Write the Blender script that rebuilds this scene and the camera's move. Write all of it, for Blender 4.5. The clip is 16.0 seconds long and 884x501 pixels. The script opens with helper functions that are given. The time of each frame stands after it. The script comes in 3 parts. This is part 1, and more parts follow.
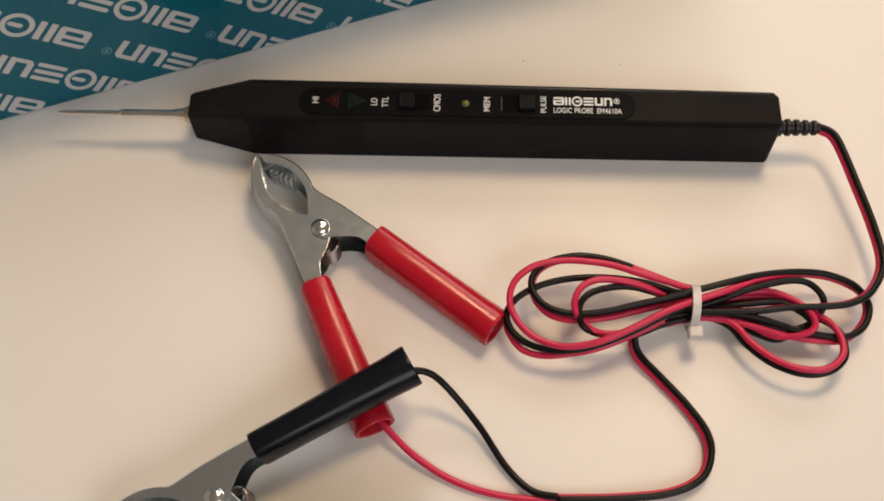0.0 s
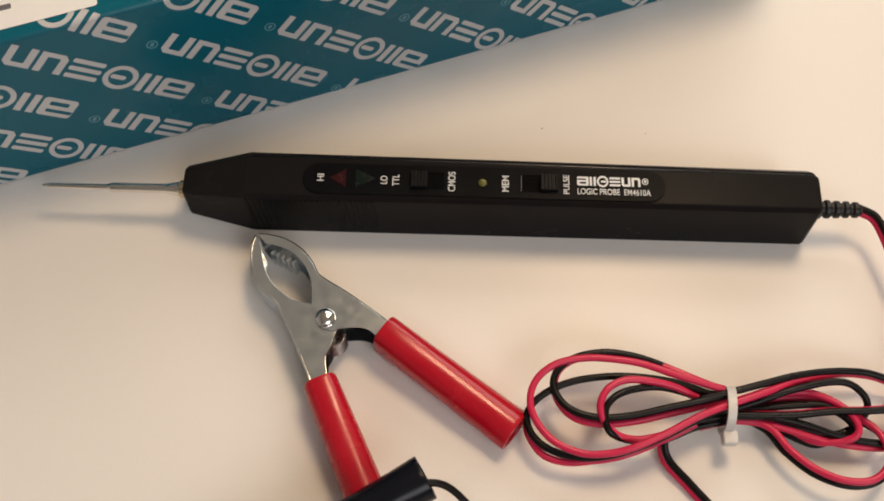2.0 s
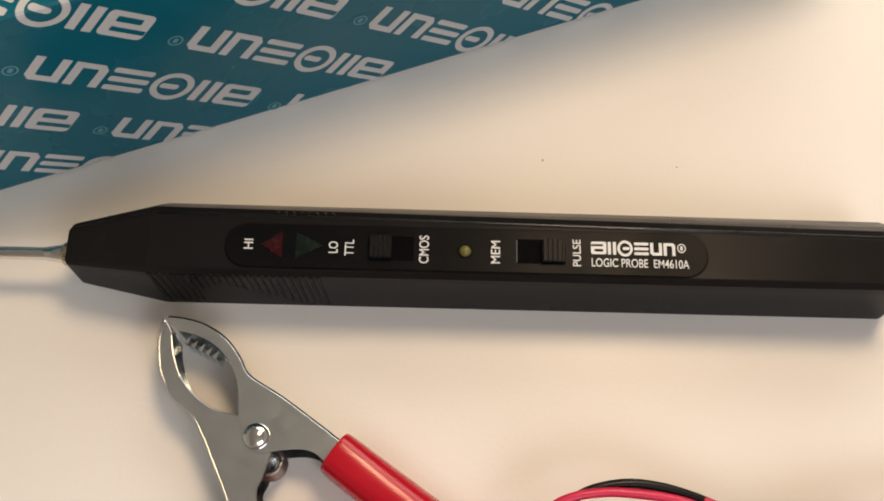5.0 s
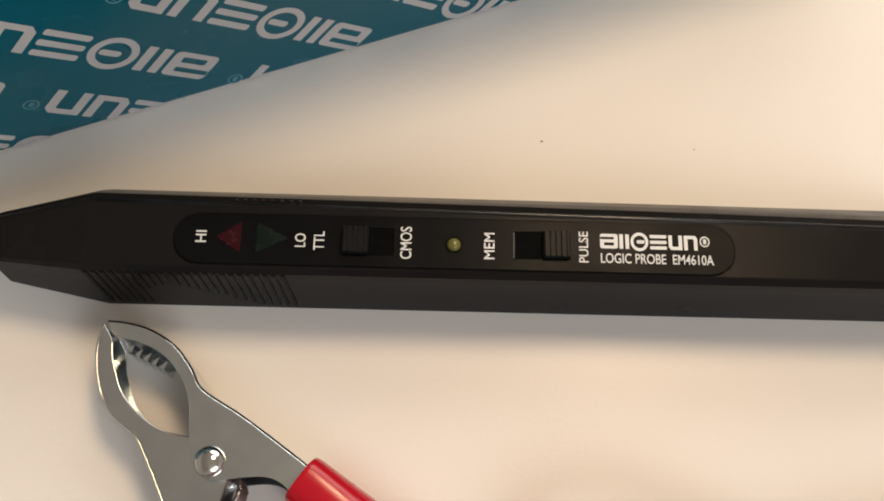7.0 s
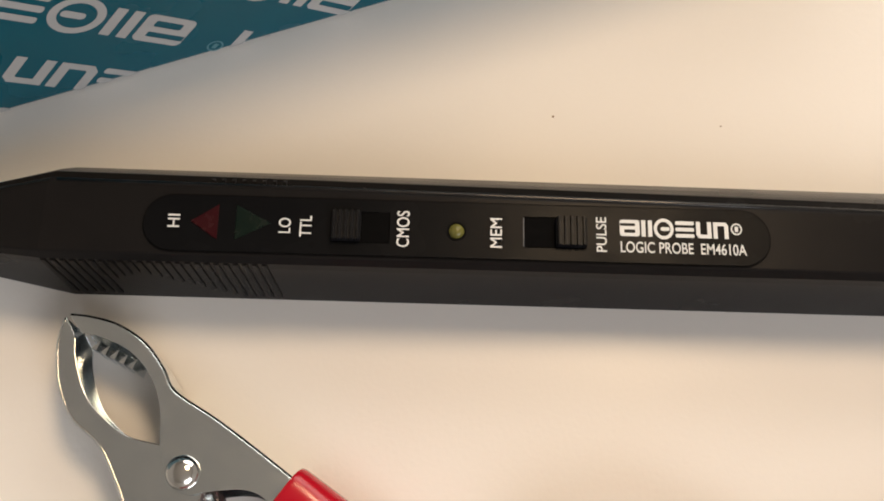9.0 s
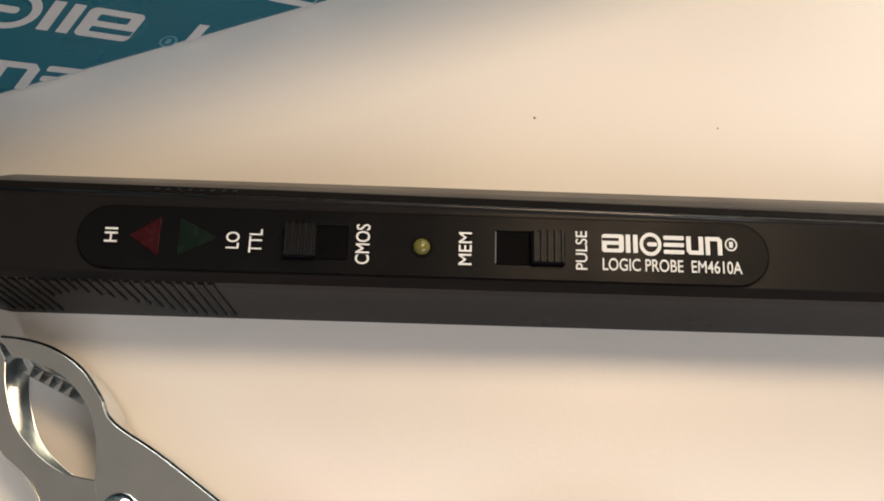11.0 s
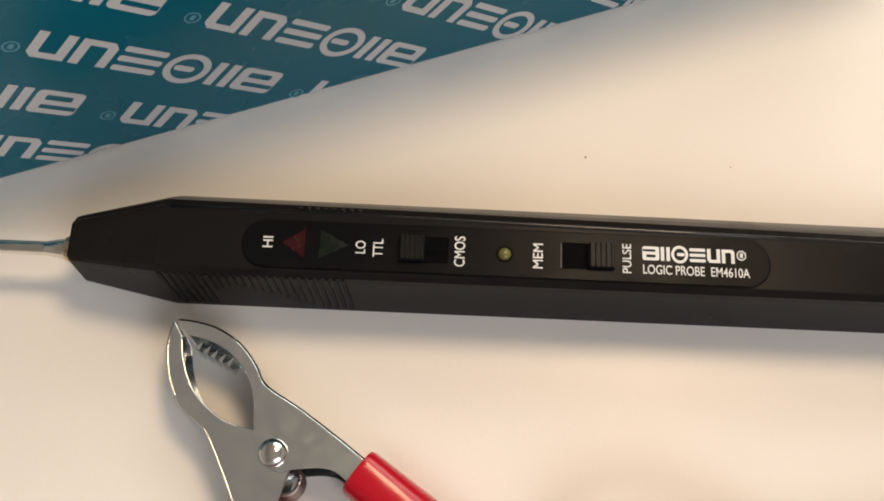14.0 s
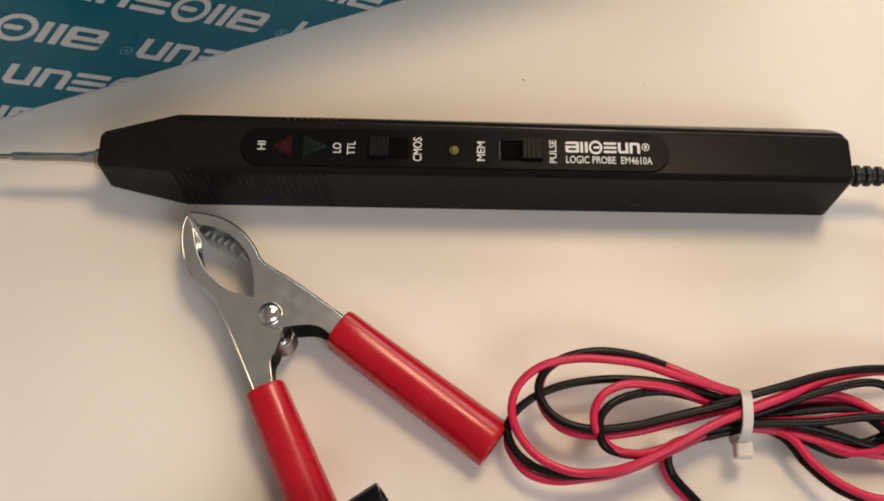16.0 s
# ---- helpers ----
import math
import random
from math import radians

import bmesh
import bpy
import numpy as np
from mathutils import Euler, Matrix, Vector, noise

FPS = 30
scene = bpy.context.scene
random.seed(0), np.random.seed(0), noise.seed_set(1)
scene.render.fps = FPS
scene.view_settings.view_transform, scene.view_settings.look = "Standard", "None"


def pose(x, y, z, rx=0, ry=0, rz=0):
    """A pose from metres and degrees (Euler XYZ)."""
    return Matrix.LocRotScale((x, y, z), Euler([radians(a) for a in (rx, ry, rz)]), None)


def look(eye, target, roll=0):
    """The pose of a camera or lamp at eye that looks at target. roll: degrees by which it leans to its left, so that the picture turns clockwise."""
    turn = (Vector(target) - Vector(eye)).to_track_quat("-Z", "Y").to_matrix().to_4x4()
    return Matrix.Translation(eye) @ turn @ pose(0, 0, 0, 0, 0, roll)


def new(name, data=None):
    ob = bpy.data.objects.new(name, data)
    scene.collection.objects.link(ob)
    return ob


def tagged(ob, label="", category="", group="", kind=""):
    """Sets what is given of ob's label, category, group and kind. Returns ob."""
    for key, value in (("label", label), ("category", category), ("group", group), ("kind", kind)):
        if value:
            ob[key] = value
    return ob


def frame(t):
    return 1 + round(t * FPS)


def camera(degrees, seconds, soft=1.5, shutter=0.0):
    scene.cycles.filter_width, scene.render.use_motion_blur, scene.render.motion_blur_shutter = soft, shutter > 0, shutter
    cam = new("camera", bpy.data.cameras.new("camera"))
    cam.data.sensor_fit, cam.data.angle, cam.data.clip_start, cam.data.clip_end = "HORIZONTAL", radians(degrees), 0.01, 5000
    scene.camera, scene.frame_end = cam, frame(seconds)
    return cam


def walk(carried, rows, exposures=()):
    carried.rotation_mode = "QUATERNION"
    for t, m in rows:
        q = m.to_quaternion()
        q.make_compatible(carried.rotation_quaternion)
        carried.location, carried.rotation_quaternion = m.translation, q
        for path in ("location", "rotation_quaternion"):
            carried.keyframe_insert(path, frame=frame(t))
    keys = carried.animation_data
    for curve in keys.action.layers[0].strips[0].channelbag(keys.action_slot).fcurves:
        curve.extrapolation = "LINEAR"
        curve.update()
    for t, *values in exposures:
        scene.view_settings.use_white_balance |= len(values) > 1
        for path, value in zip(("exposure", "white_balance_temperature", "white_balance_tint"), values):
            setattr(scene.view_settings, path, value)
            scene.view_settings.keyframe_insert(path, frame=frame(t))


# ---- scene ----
cam = camera(44.87, 16.0, soft=1.8)
PATH = [
    (0, (0.00139, 0.00716, 0.26042), (-0.02234, 0.44673, -0.63747), -1.90),
    (0.5, (-0.00102, 0.01500, 0.25944), (-0.01928, 0.45337, -0.63917), -1.12),
    (1, (-0.00247, 0.02226, 0.26041), (-0.01338, 0.45722, -0.63998), -0.10),
    (1.5, (-0.00275, 0.02967, 0.25975), (-0.01669, 0.46306, -0.64135), -0.36),
    (2, (-0.00595, 0.03988, 0.25354), (-0.01905, 0.46667, -0.65072), -0.30),
    (2.5, (-0.00603, 0.05145, 0.24455), (-0.01438, 0.46888, -0.66412), -0.10),
    (3, (-0.00648, 0.06145, 0.23341), (-0.01535, 0.46443, -0.68176), -0.14),
    (3.5, (-0.00461, 0.06753, 0.22448), (-0.01407, 0.45840, -0.69591), -0.25),
    (4, (-0.00419, 0.07914, 0.21688), (-0.01072, 0.45680, -0.70904), 0.12),
    (4.2, (-0.00339, 0.08491, 0.21577), (-0.01160, 0.45474, -0.71329), -0.11),
    (6.5, (-0.00582, 0.10713, 0.18371), (0.01563, 0.44747, -0.75635), 4.53),
    (7, (-0.00423, 0.10944, 0.18022), (0.01104, 0.45337, -0.75865), 3.50),
    (7.5, (-0.00476, 0.11123, 0.17617), (0.01671, 0.45086, -0.76414), 4.59),
    (8, (-0.00437, 0.11369, 0.17157), (0.01529, 0.44958, -0.77012), 4.47),
    (8.5, (-0.00327, 0.11707, 0.16874), (0.02405, 0.44459, -0.77571), 5.75),
    (9, (-0.00456, 0.11681, 0.16360), (0.01378, 0.44206, -0.78185), 4.40),
    (9.5, (-0.00329, 0.11867, 0.15934), (0.01566, 0.43947, -0.78762), 4.56),
    (9.7, (-0.00204, 0.11937, 0.15800), (0.01809, 0.43947, -0.78917), 4.67),
    (11.8, (0.00240, 0.12681, 0.15016), (0.00145, 0.44077, -0.79928), 1.32),
    (12, (-0.00089, 0.12469, 0.15274), (0.00414, 0.44852, -0.79336), 2.34),
    (12.5, (-0.00322, 0.12502, 0.15992), (-0.00275, 0.45128, -0.78536), 1.70),
    (13, (-0.00660, 0.12035, 0.16467), (-0.00666, 0.45973, -0.77598), 1.98),
    (13.5, (-0.01056, 0.11345, 0.17879), (-0.01305, 0.45473, -0.76117), 1.71),
    (14, (-0.01015, 0.10585, 0.19057), (-0.01170, 0.45484, -0.74656), 1.93),
    (14.5, (-0.01223, 0.10054, 0.19885), (-0.01296, 0.45167, -0.73748), 2.07),
    (15, (-0.01242, 0.09069, 0.20617), (-0.01143, 0.44628, -0.72847), 1.86),
    (15.5, (-0.00754, 0.08089, 0.21520), (-0.00478, 0.43666, -0.71937), 1.58),
    (16, (-0.00422, 0.07037, 0.22299), (0.00573, 0.42170, -0.71321), 2.21),
]
walk(cam, [(t, look(eye, target, roll)) for t, eye, target, roll in PATH],
     exposures=((0, -0.35, 6660, 12), (2.5, -0.27, 6650, 12), (4.2, -0.14, 6600, 11), (6.5, -0.10, 6550, 11), (9.5, -0.06, 6550, 11), (12, 0.02, 6450, 11),
                (14.5, -0.03, 6450, 11), (15.3, -0.10, 6550, 12), (16, -0.31, 6620, 11.5)))

# ---- light ----
world = bpy.data.worlds.new("room_air")
scene.world = world
world.use_nodes = True
world.node_tree.nodes["Background"].inputs[0].default_value = (0.9, 0.95, 1.0, 1)
world.node_tree.nodes["Background"].inputs[1].default_value = 0.3


def area_lamp(name, m, watts, colour, size, size_y=None):
    data = bpy.data.lights.new(name, "AREA")
    data.shape = "RECTANGLE" if size_y else "DISK"
    data.size = size
    if size_y:
        data.size_y = size_y
    data.energy, data.color = watts, colour
    ob = new(name, data)
    ob.matrix_world = m
    return ob


CEILING_LAMP = area_lamp("lamp_light", look((0.15, 0.405, 0.66), (0.02, 0.15, 0)), 2.8, (1.0, 0.73, 0.46), 0.20)
WINDOW_BACK = area_lamp("soft_light", look((0.6, 1.75, 1.25), (0.0, 0.2, 0.0)), 20.0, (1.0, 0.95, 0.87), 1.5, 0.9)
# soft fill added at front right to lift the shadows, no known source
FILL_FRONT = area_lamp("soft_light", look((0.85, -1.15, 1.40), (0.0, 0.1, 0.1)), 21.5, (0.95, 0.95, 0.97), 1.2, 1.0)


# ---- materials ----
def material(name, colour, rough=0.5, metal=0.0, coat=0.0, vary=0.08, scale=60.0, bump=0.0, bump_scale=900.0,
             rough_vary=0.08, fine=0.0, spec=0.5, ior=1.45):
    m = bpy.data.materials.new(name)
    m.use_nodes = True
    nt = m.node_tree
    b = nt.nodes["Principled BSDF"]
    b.inputs["Metallic"].default_value = metal
    b.inputs["IOR"].default_value = ior
    b.inputs["Coat Weight"].default_value = coat
    b.inputs["Coat Roughness"].default_value = 0.12
    b.inputs["Specular IOR Level"].default_value = spec
    tc = nt.nodes.new("ShaderNodeTexCoord")

    def noise_node(sc, detail):
        n = nt.nodes.new("ShaderNodeTexNoise")
        n.inputs["Scale"].default_value, n.inputs["Detail"].default_value = sc, detail
        nt.links.new(tc.outputs["Object"], n.inputs["Vector"])
        return n

    big, small = noise_node(scale, 3), noise_node(bump_scale, 4)
    add = nt.nodes.new("ShaderNodeMath")
    add.operation = "MULTIPLY_ADD"
    nt.links.new(small.outputs["Fac"], add.inputs[0])
    add.inputs[1].default_value = fine
    nt.links.new(big.outputs["Fac"], add.inputs[2])
    ramp = nt.nodes.new("ShaderNodeMix")
    ramp.data_type = "RGBA"
    lo = tuple(max(0.0, c * (1 - vary)) for c in colour)
    hi = tuple(min(1.0, c * (1 + vary)) for c in colour)
    ramp.inputs[6].default_value, ramp.inputs[7].default_value = (*lo, 1), (*hi, 1)
    nt.links.new(add.outputs[0], ramp.inputs[0])
    nt.links.new(ramp.outputs[2], b.inputs["Base Color"])
    rr = nt.nodes.new("ShaderNodeMapRange")
    rr.inputs[1].default_value, rr.inputs[2].default_value = 0.3, 0.7
    rr.inputs[3].default_value, rr.inputs[4].default_value = max(0.02, rough - rough_vary), min(1, rough + rough_vary)
    nt.links.new(big.outputs["Fac"], rr.inputs[0])
    nt.links.new(rr.outputs[0], b.inputs["Roughness"])
    if bump:
        bp = nt.nodes.new("ShaderNodeBump")
        bp.inputs["Strength"].default_value = bump
        bp.inputs["Distance"].default_value = 0.0002
        nt.links.new(small.outputs["Fac"], bp.inputs["Height"])
        nt.links.new(bp.outputs[0], b.inputs["Normal"])
    return m


TABLE = material("white_laminate", (0.80, 0.77, 0.73), 0.42, vary=0.03, scale=14, bump=0.13, bump_scale=1100, fine=0.3)
WALL = material("wall_paint", (0.62, 0.60, 0.57), 0.8, vary=0.05, scale=3, bump=0.2, bump_scale=200)
FLOOR = material("floor_boards", (0.28, 0.20, 0.14), 0.5, vary=0.2, scale=5)
PLASTIC = material("black_plastic", (0.0125, 0.0117, 0.0118), 0.24, spec=0.04, vary=0.2, scale=80, bump=0.05, bump_scale=5000, rough_vary=0.04)
PANEL = material("black_panel", (0.0058, 0.0060, 0.0067), 0.26, spec=0.03, vary=0.15, scale=90, bump=0.04, bump_scale=3000)
# near-black that puts the shade of slots and panel groove into the colour
PIT = material("recess_shade_black", (0.0030, 0.0030, 0.0034), 0.6, spec=0.04)
KNOB = material("switch_knob", (0.010, 0.0105, 0.012), 0.3, spec=0.07, bump=0.1, bump_scale=2500)
EDGE_GLINT = material("glossy_edge_glint", (0.006, 0.006, 0.0065), 0.22, spec=0.5, vary=0.15, scale=90)
# darker than the body: the grip grooves' shade put into the ribs' colour
RIB_SHADE = material("rib_shade_plastic", (0.0088, 0.0084, 0.0086), 0.3, spec=0.04, vary=0.15, scale=90)
RUBBER = material("black_rubber", (0.010, 0.010, 0.012), 0.45, spec=0.4, bump=0.15, bump_scale=2200)
INK = material("white_ink", (0.70, 0.71, 0.71), 0.55, vary=0.06, scale=500, fine=0.2)
CARTON_INK = material("white_print_on_card", (0.50, 0.51, 0.52), 0.5, vary=0.06, scale=300, fine=0.2)
INK_PALE = material("pale_teal_ink", (0.09, 0.27, 0.33), 0.5)
TEAL = material("teal_printed_card", (0.003, 0.108, 0.160), 0.26, coat=0.0, spec=0.25, vary=0.08, scale=40, bump=0.05, bump_scale=500)
CARD = material("white_label_paper", (0.8, 0.8, 0.79), 0.45, vary=0.03)
TEXT_GREY = material("grey_print", (0.12, 0.12, 0.13), 0.6)
STEEL = material("bright_nickel_plate", (0.72, 0.77, 0.79), 0.15, metal=1.0, vary=0.05, scale=350, bump=0.05, bump_scale=420, rough_vary=0.05)
EDGE_STEEL = material("glint_nickel_edge", (0.60, 0.60, 0.58), 0.09, metal=1.0, vary=0.06, scale=400)
SPRING = material("dull_spring_wire", (0.30, 0.26, 0.25), 0.32, metal=1.0, vary=0.1, scale=300)
RIVET = material("polished_rivet", (0.72, 0.71, 0.68), 0.12, metal=1.0, vary=0.05, scale=400)
TIP = material("nickel_probe_tip", (0.80, 0.77, 0.72), 0.13, metal=1.0, vary=0.06, scale=300)
BRASS = material("brass_collar", (0.60, 0.50, 0.34), 0.28, metal=1.0, vary=0.08, scale=300)
RED_PVC = material("red_vinyl", (0.44, 0.006, 0.019), 0.22, vary=0.07, scale=90, bump=0.06, bump_scale=700)
BLACK_PVC = material("black_vinyl", (0.005, 0.006, 0.010), 0.24, spec=0.24, vary=0.15, scale=90, bump=0.08, bump_scale=700)
RED_WIRE = material("red_wire_insulation", (0.60, 0.016, 0.075), 0.36, vary=0.07, scale=150, bump=0.05)
BLACK_WIRE = material("black_wire_insulation", (0.006, 0.0052, 0.005), 0.32, spec=0.22, vary=0.15, scale=150, bump=0.05)
NYLON = material("white_nylon", (0.62, 0.60, 0.58), 0.35, vary=0.05, scale=200)
RED_LENS = material("dark_red_lens", (0.026, 0.0014, 0.0035), 0.25, spec=0.25, vary=0.12, scale=500)
GREEN_LENS = material("dark_green_lens", (0.0014, 0.0075, 0.0052), 0.25, spec=0.25, vary=0.12, scale=500)
LED = material("yellow_led", (0.13, 0.125, 0.03), 0.18, vary=0.2, scale=900)


# ---- builders ----
def part(name, bm, mat, parent, label="", smooth=False, bevel=0.0, segs=2):
    me = bpy.data.meshes.new(name)
    if isinstance(bm, bmesh.types.BMesh):
        bmesh.ops.recalc_face_normals(bm, faces=bm.faces)
        bm.to_mesh(me)
        bm.free()
    else:
        me = bm
    me.materials.clear()
    me.materials.append(mat)
    for p in me.polygons:
        p.use_smooth = smooth
    ob = new(name, me)
    ob.parent = parent
    if label:
        ob["label"] = label
    if bevel:
        mod = ob.modifiers.new("edge", "BEVEL")
        mod.width, mod.segments, mod.limit_method, mod.angle_limit = bevel, segs, "ANGLE", radians(25)
        mod.harden_normals = False
    return ob


def empty(name, m, label, category, group=""):
    ob = new(name)
    ob.empty_display_size = 0.01
    ob.matrix_world = m
    return tagged(ob, label, category, group)


def loft(bm, rings, cap=True, close=False):
    vs = [[bm.verts.new(p) for p in r] for r in rings]
    n = len(vs[0])
    pairs = list(zip(vs, vs[1:])) + ([(vs[-1], vs[0])] if close else [])
    for a, b in pairs:
        for i in range(n):
            bm.faces.new((a[i], a[(i + 1) % n], b[(i + 1) % n], b[i]))
    if cap and not close:
        bm.faces.new(vs[0])
        bm.faces.new(list(reversed(vs[-1])))
    return vs


def box(bm, lo, hi):
    r = bmesh.ops.create_cube(bm, size=1)
    for v in r["verts"]:
        v.co = [lo[i] + (v.co[i] + 0.5) * (hi[i] - lo[i]) for i in range(3)]
    return r["verts"]


def spline(pts, steps=8, closed=False):
    """Catmull-Rom through the given points."""
    p = [Vector(q) for q in pts]
    n = len(p)
    out = []
    for i in range(n if closed else n - 1):
        if closed:
            a, b, c, d = p[i - 1], p[i], p[(i + 1) % n], p[(i + 2) % n]
        else:
            a, b, c, d = p[max(i - 1, 0)], p[i], p[i + 1], p[min(i + 2, n - 1)]
        for k in range(steps):
            t = k / steps
            out.append(0.5 * (2 * b + (c - a) * t + (2 * a - 5 * b + 4 * c - d) * t * t + (3 * b - a - 3 * c + d) * t ** 3))
    if not closed:
        out.append(p[-1].copy())
    return out


def ring_frames(path):
    """Rings of directions square to a path, carried along without twist."""
    side = None
    for i, q in enumerate(path):
        t = (path[min(i + 1, len(path) - 1)] - path[max(i - 1, 0)]).normalized()
        if side is None:
            side = t.orthogonal()
        side = (side - t * side.dot(t)).normalized()
        yield q, side, t.cross(side)


def tube(bm, path, radius, n=12, cap=True):
    rings = []
    for i, (q, a, b) in enumerate(ring_frames(path)):
        r = radius(i / (len(path) - 1)) if callable(radius) else radius
        rings.append([q + r * (math.cos(2 * math.pi * k / n) * a + math.sin(2 * math.pi * k / n) * b) for k in range(n)])
    return loft(bm, rings, cap)


def flat_mesh(polys, half=0.0, bevel=0.0):
    """A filled flat shape from closed outlines (an outline inside another is a hole), 2 * half thick."""
    cu = bpy.data.curves.new("outline", "CURVE")
    cu.dimensions, cu.fill_mode, cu.extrude, cu.bevel_depth, cu.bevel_resolution = "2D", "BOTH", half, bevel, 1
    for poly in polys:
        sp = cu.splines.new("POLY")
        sp.points.add(len(poly) - 1)
        for q, v in zip(sp.points, poly):
            q.co = (v[0], v[1], 0, 1)
        sp.use_cyclic_u = True
    ob = bpy.data.objects.new("outline", cu)
    me = bpy.data.meshes.new_from_object(ob)
    bpy.data.objects.remove(ob)
    return me


def text_mesh(body, size, half=0.00004, squeeze=1.0):
    cu = bpy.data.curves.new("text", "FONT")
    cu.body, cu.size, cu.extrude, cu.offset = body, size, half, size * 0.006
    cu.align_x, cu.align_y = "CENTER", "CENTER"
    ob = bpy.data.objects.new("text", cu)
    me = bpy.data.meshes.new_from_object(ob)
    bpy.data.objects.remove(ob)
    me.transform(Matrix.Diagonal((squeeze, 1, 1, 1)))
    return me


def mesh_bm(me):
    bm = bmesh.new()
    bm.from_mesh(me)
    bpy.data.meshes.remove(me)
    return bm


def disc(x, y, r, n=28):
    return [(x + r * math.cos(2 * math.pi * k / n), y + r * math.sin(2 * math.pi * k / n)) for k in range(n)]


def rounded(x0, y0, x1, y1, r, n=5):
    out = []
    for cx, cy, a in ((x1 - r, y1 - r, 0), (x0 + r, y1 - r, 90), (x0 + r, y0 + r, 180), (x1 - r, y0 + r, 270)):
        for k in range(n + 1):
            w = radians(a + 90 * k / n)
            out.append((cx + r * math.cos(w), cy + r * math.sin(w)))
    return out


def mark_shapes():
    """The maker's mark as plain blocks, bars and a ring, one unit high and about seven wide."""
    s = 0.22
    polys = [rounded(0, 0, 1.28, 1, 0.16), rounded(0.28, 0.2, 1.00, 0.42, 0.05), rounded(0.02, 0.62, 1.00, 0.8, 0.03)]
    polys += [rounded(1.40, 0, 1.66, 1, 0.02), rounded(1.83, 0, 2.09, 1, 0.02)]
    polys += [disc(2.84, 0.5, 0.64), disc(2.84, 0.5, 0.44), rounded(2.64, 0.39, 3.22, 0.61, 0.1)]
    polys += [rounded(3.60, 0, 4.80, s, 0.07), rounded(3.60, 0.39, 4.80, 0.61, 0.07), rounded(3.60, 0.78, 4.80, 1, 0.07)]
    polys += [[(4.94, 1), (4.94, 0.2), (5.10, 0), (5.92, 0), (5.92, 1), (5.66, 1), (5.66, s), (5.24, s), (5.20, 0.26), (5.20, 1)]]
    polys += [[(6.05, 0), (6.05, 1), (6.86, 1), (7.02, 0.82), (7.02, 0), (6.76, 0), (6.76, 0.74), (6.72, 0.78), (6.31, 0.78), (6.31, 0)]]
    return polys


def registered_shapes(r=0.21):
    x, y = 7.19 + r, 0.97 - r
    return [disc(x, y, r), disc(x, y, r * 0.77), rounded(x - r * 0.3, y - r * 0.45, x + r * 0.3, y + r * 0.45, r * 0.12)]


# ---- room and table ----
def slab(name, lo, hi, mat, label=""):
    bm = bmesh.new()
    box(bm, lo, hi)
    ob = part(name, bm, mat, None)
    return tagged(ob, label, "", "", "structure")


slab("floor", (-1.7, -1.7, -0.80), (1.7, 2.1, -0.74), FLOOR, "brown wooden floor under the table")
slab("ceiling", (-1.7, -1.7, 1.70), (1.7, 2.1, 1.76), WALL, "plain pale painted ceiling of the room")
slab("wall_north", (-1.7, 2.0, -0.74), (1.7, 2.1, 1.70), WALL, "plain pale painted wall of the room")
slab("wall_south", (-1.7, -1.7, -0.74), (1.7, -1.6, 1.70), WALL, "plain pale painted wall of the room")
slab("wall_west", (-1.7, -1.6, -0.74), (-1.6, 2.0, 1.70), WALL, "plain pale painted wall of the room")
slab("wall_east", (1.6, -1.6, -0.74), (1.7, 2.0, 1.70), WALL, "plain pale painted wall of the room")

table = empty("table", pose(0, 0.1, -0.74), "white laminate table top with a fine grain", "table")
bm = bmesh.new()
box(bm, (-0.75, -0.45, 0.712), (0.75, 0.45, 0.74))
part("tabletop", bm, TABLE, table, bevel=0.002)
for sx in (-1, 1):
    for sy in (-1, 1):
        bm = bmesh.new()
        box(bm, (sx * 0.69 - 0.025, sy * 0.39 - 0.025, 0), (sx * 0.69 + 0.025, sy * 0.39 + 0.025, 0.712))
        part("leg", bm, WALL, table, bevel=0.003)

# ---- carton ----
CH = 0.0553
carton = empty("carton", pose(0, 0.2229, 0, 0, 0, 19.97), "glossy teal cardboard carton with repeated white marks, standing on the table", "box")
bm = bmesh.new()
box(bm, (-0.168, 0, 0), (0.092, 0.095, CH))
part("carton_body", bm, TEAL, carton, bevel=0.0012, segs=3)
EU, NU = Vector((0.74, -0.673)), Vector((0.673, 0.74))
MARK_H, MARK_W = 0.0071, 0.0069


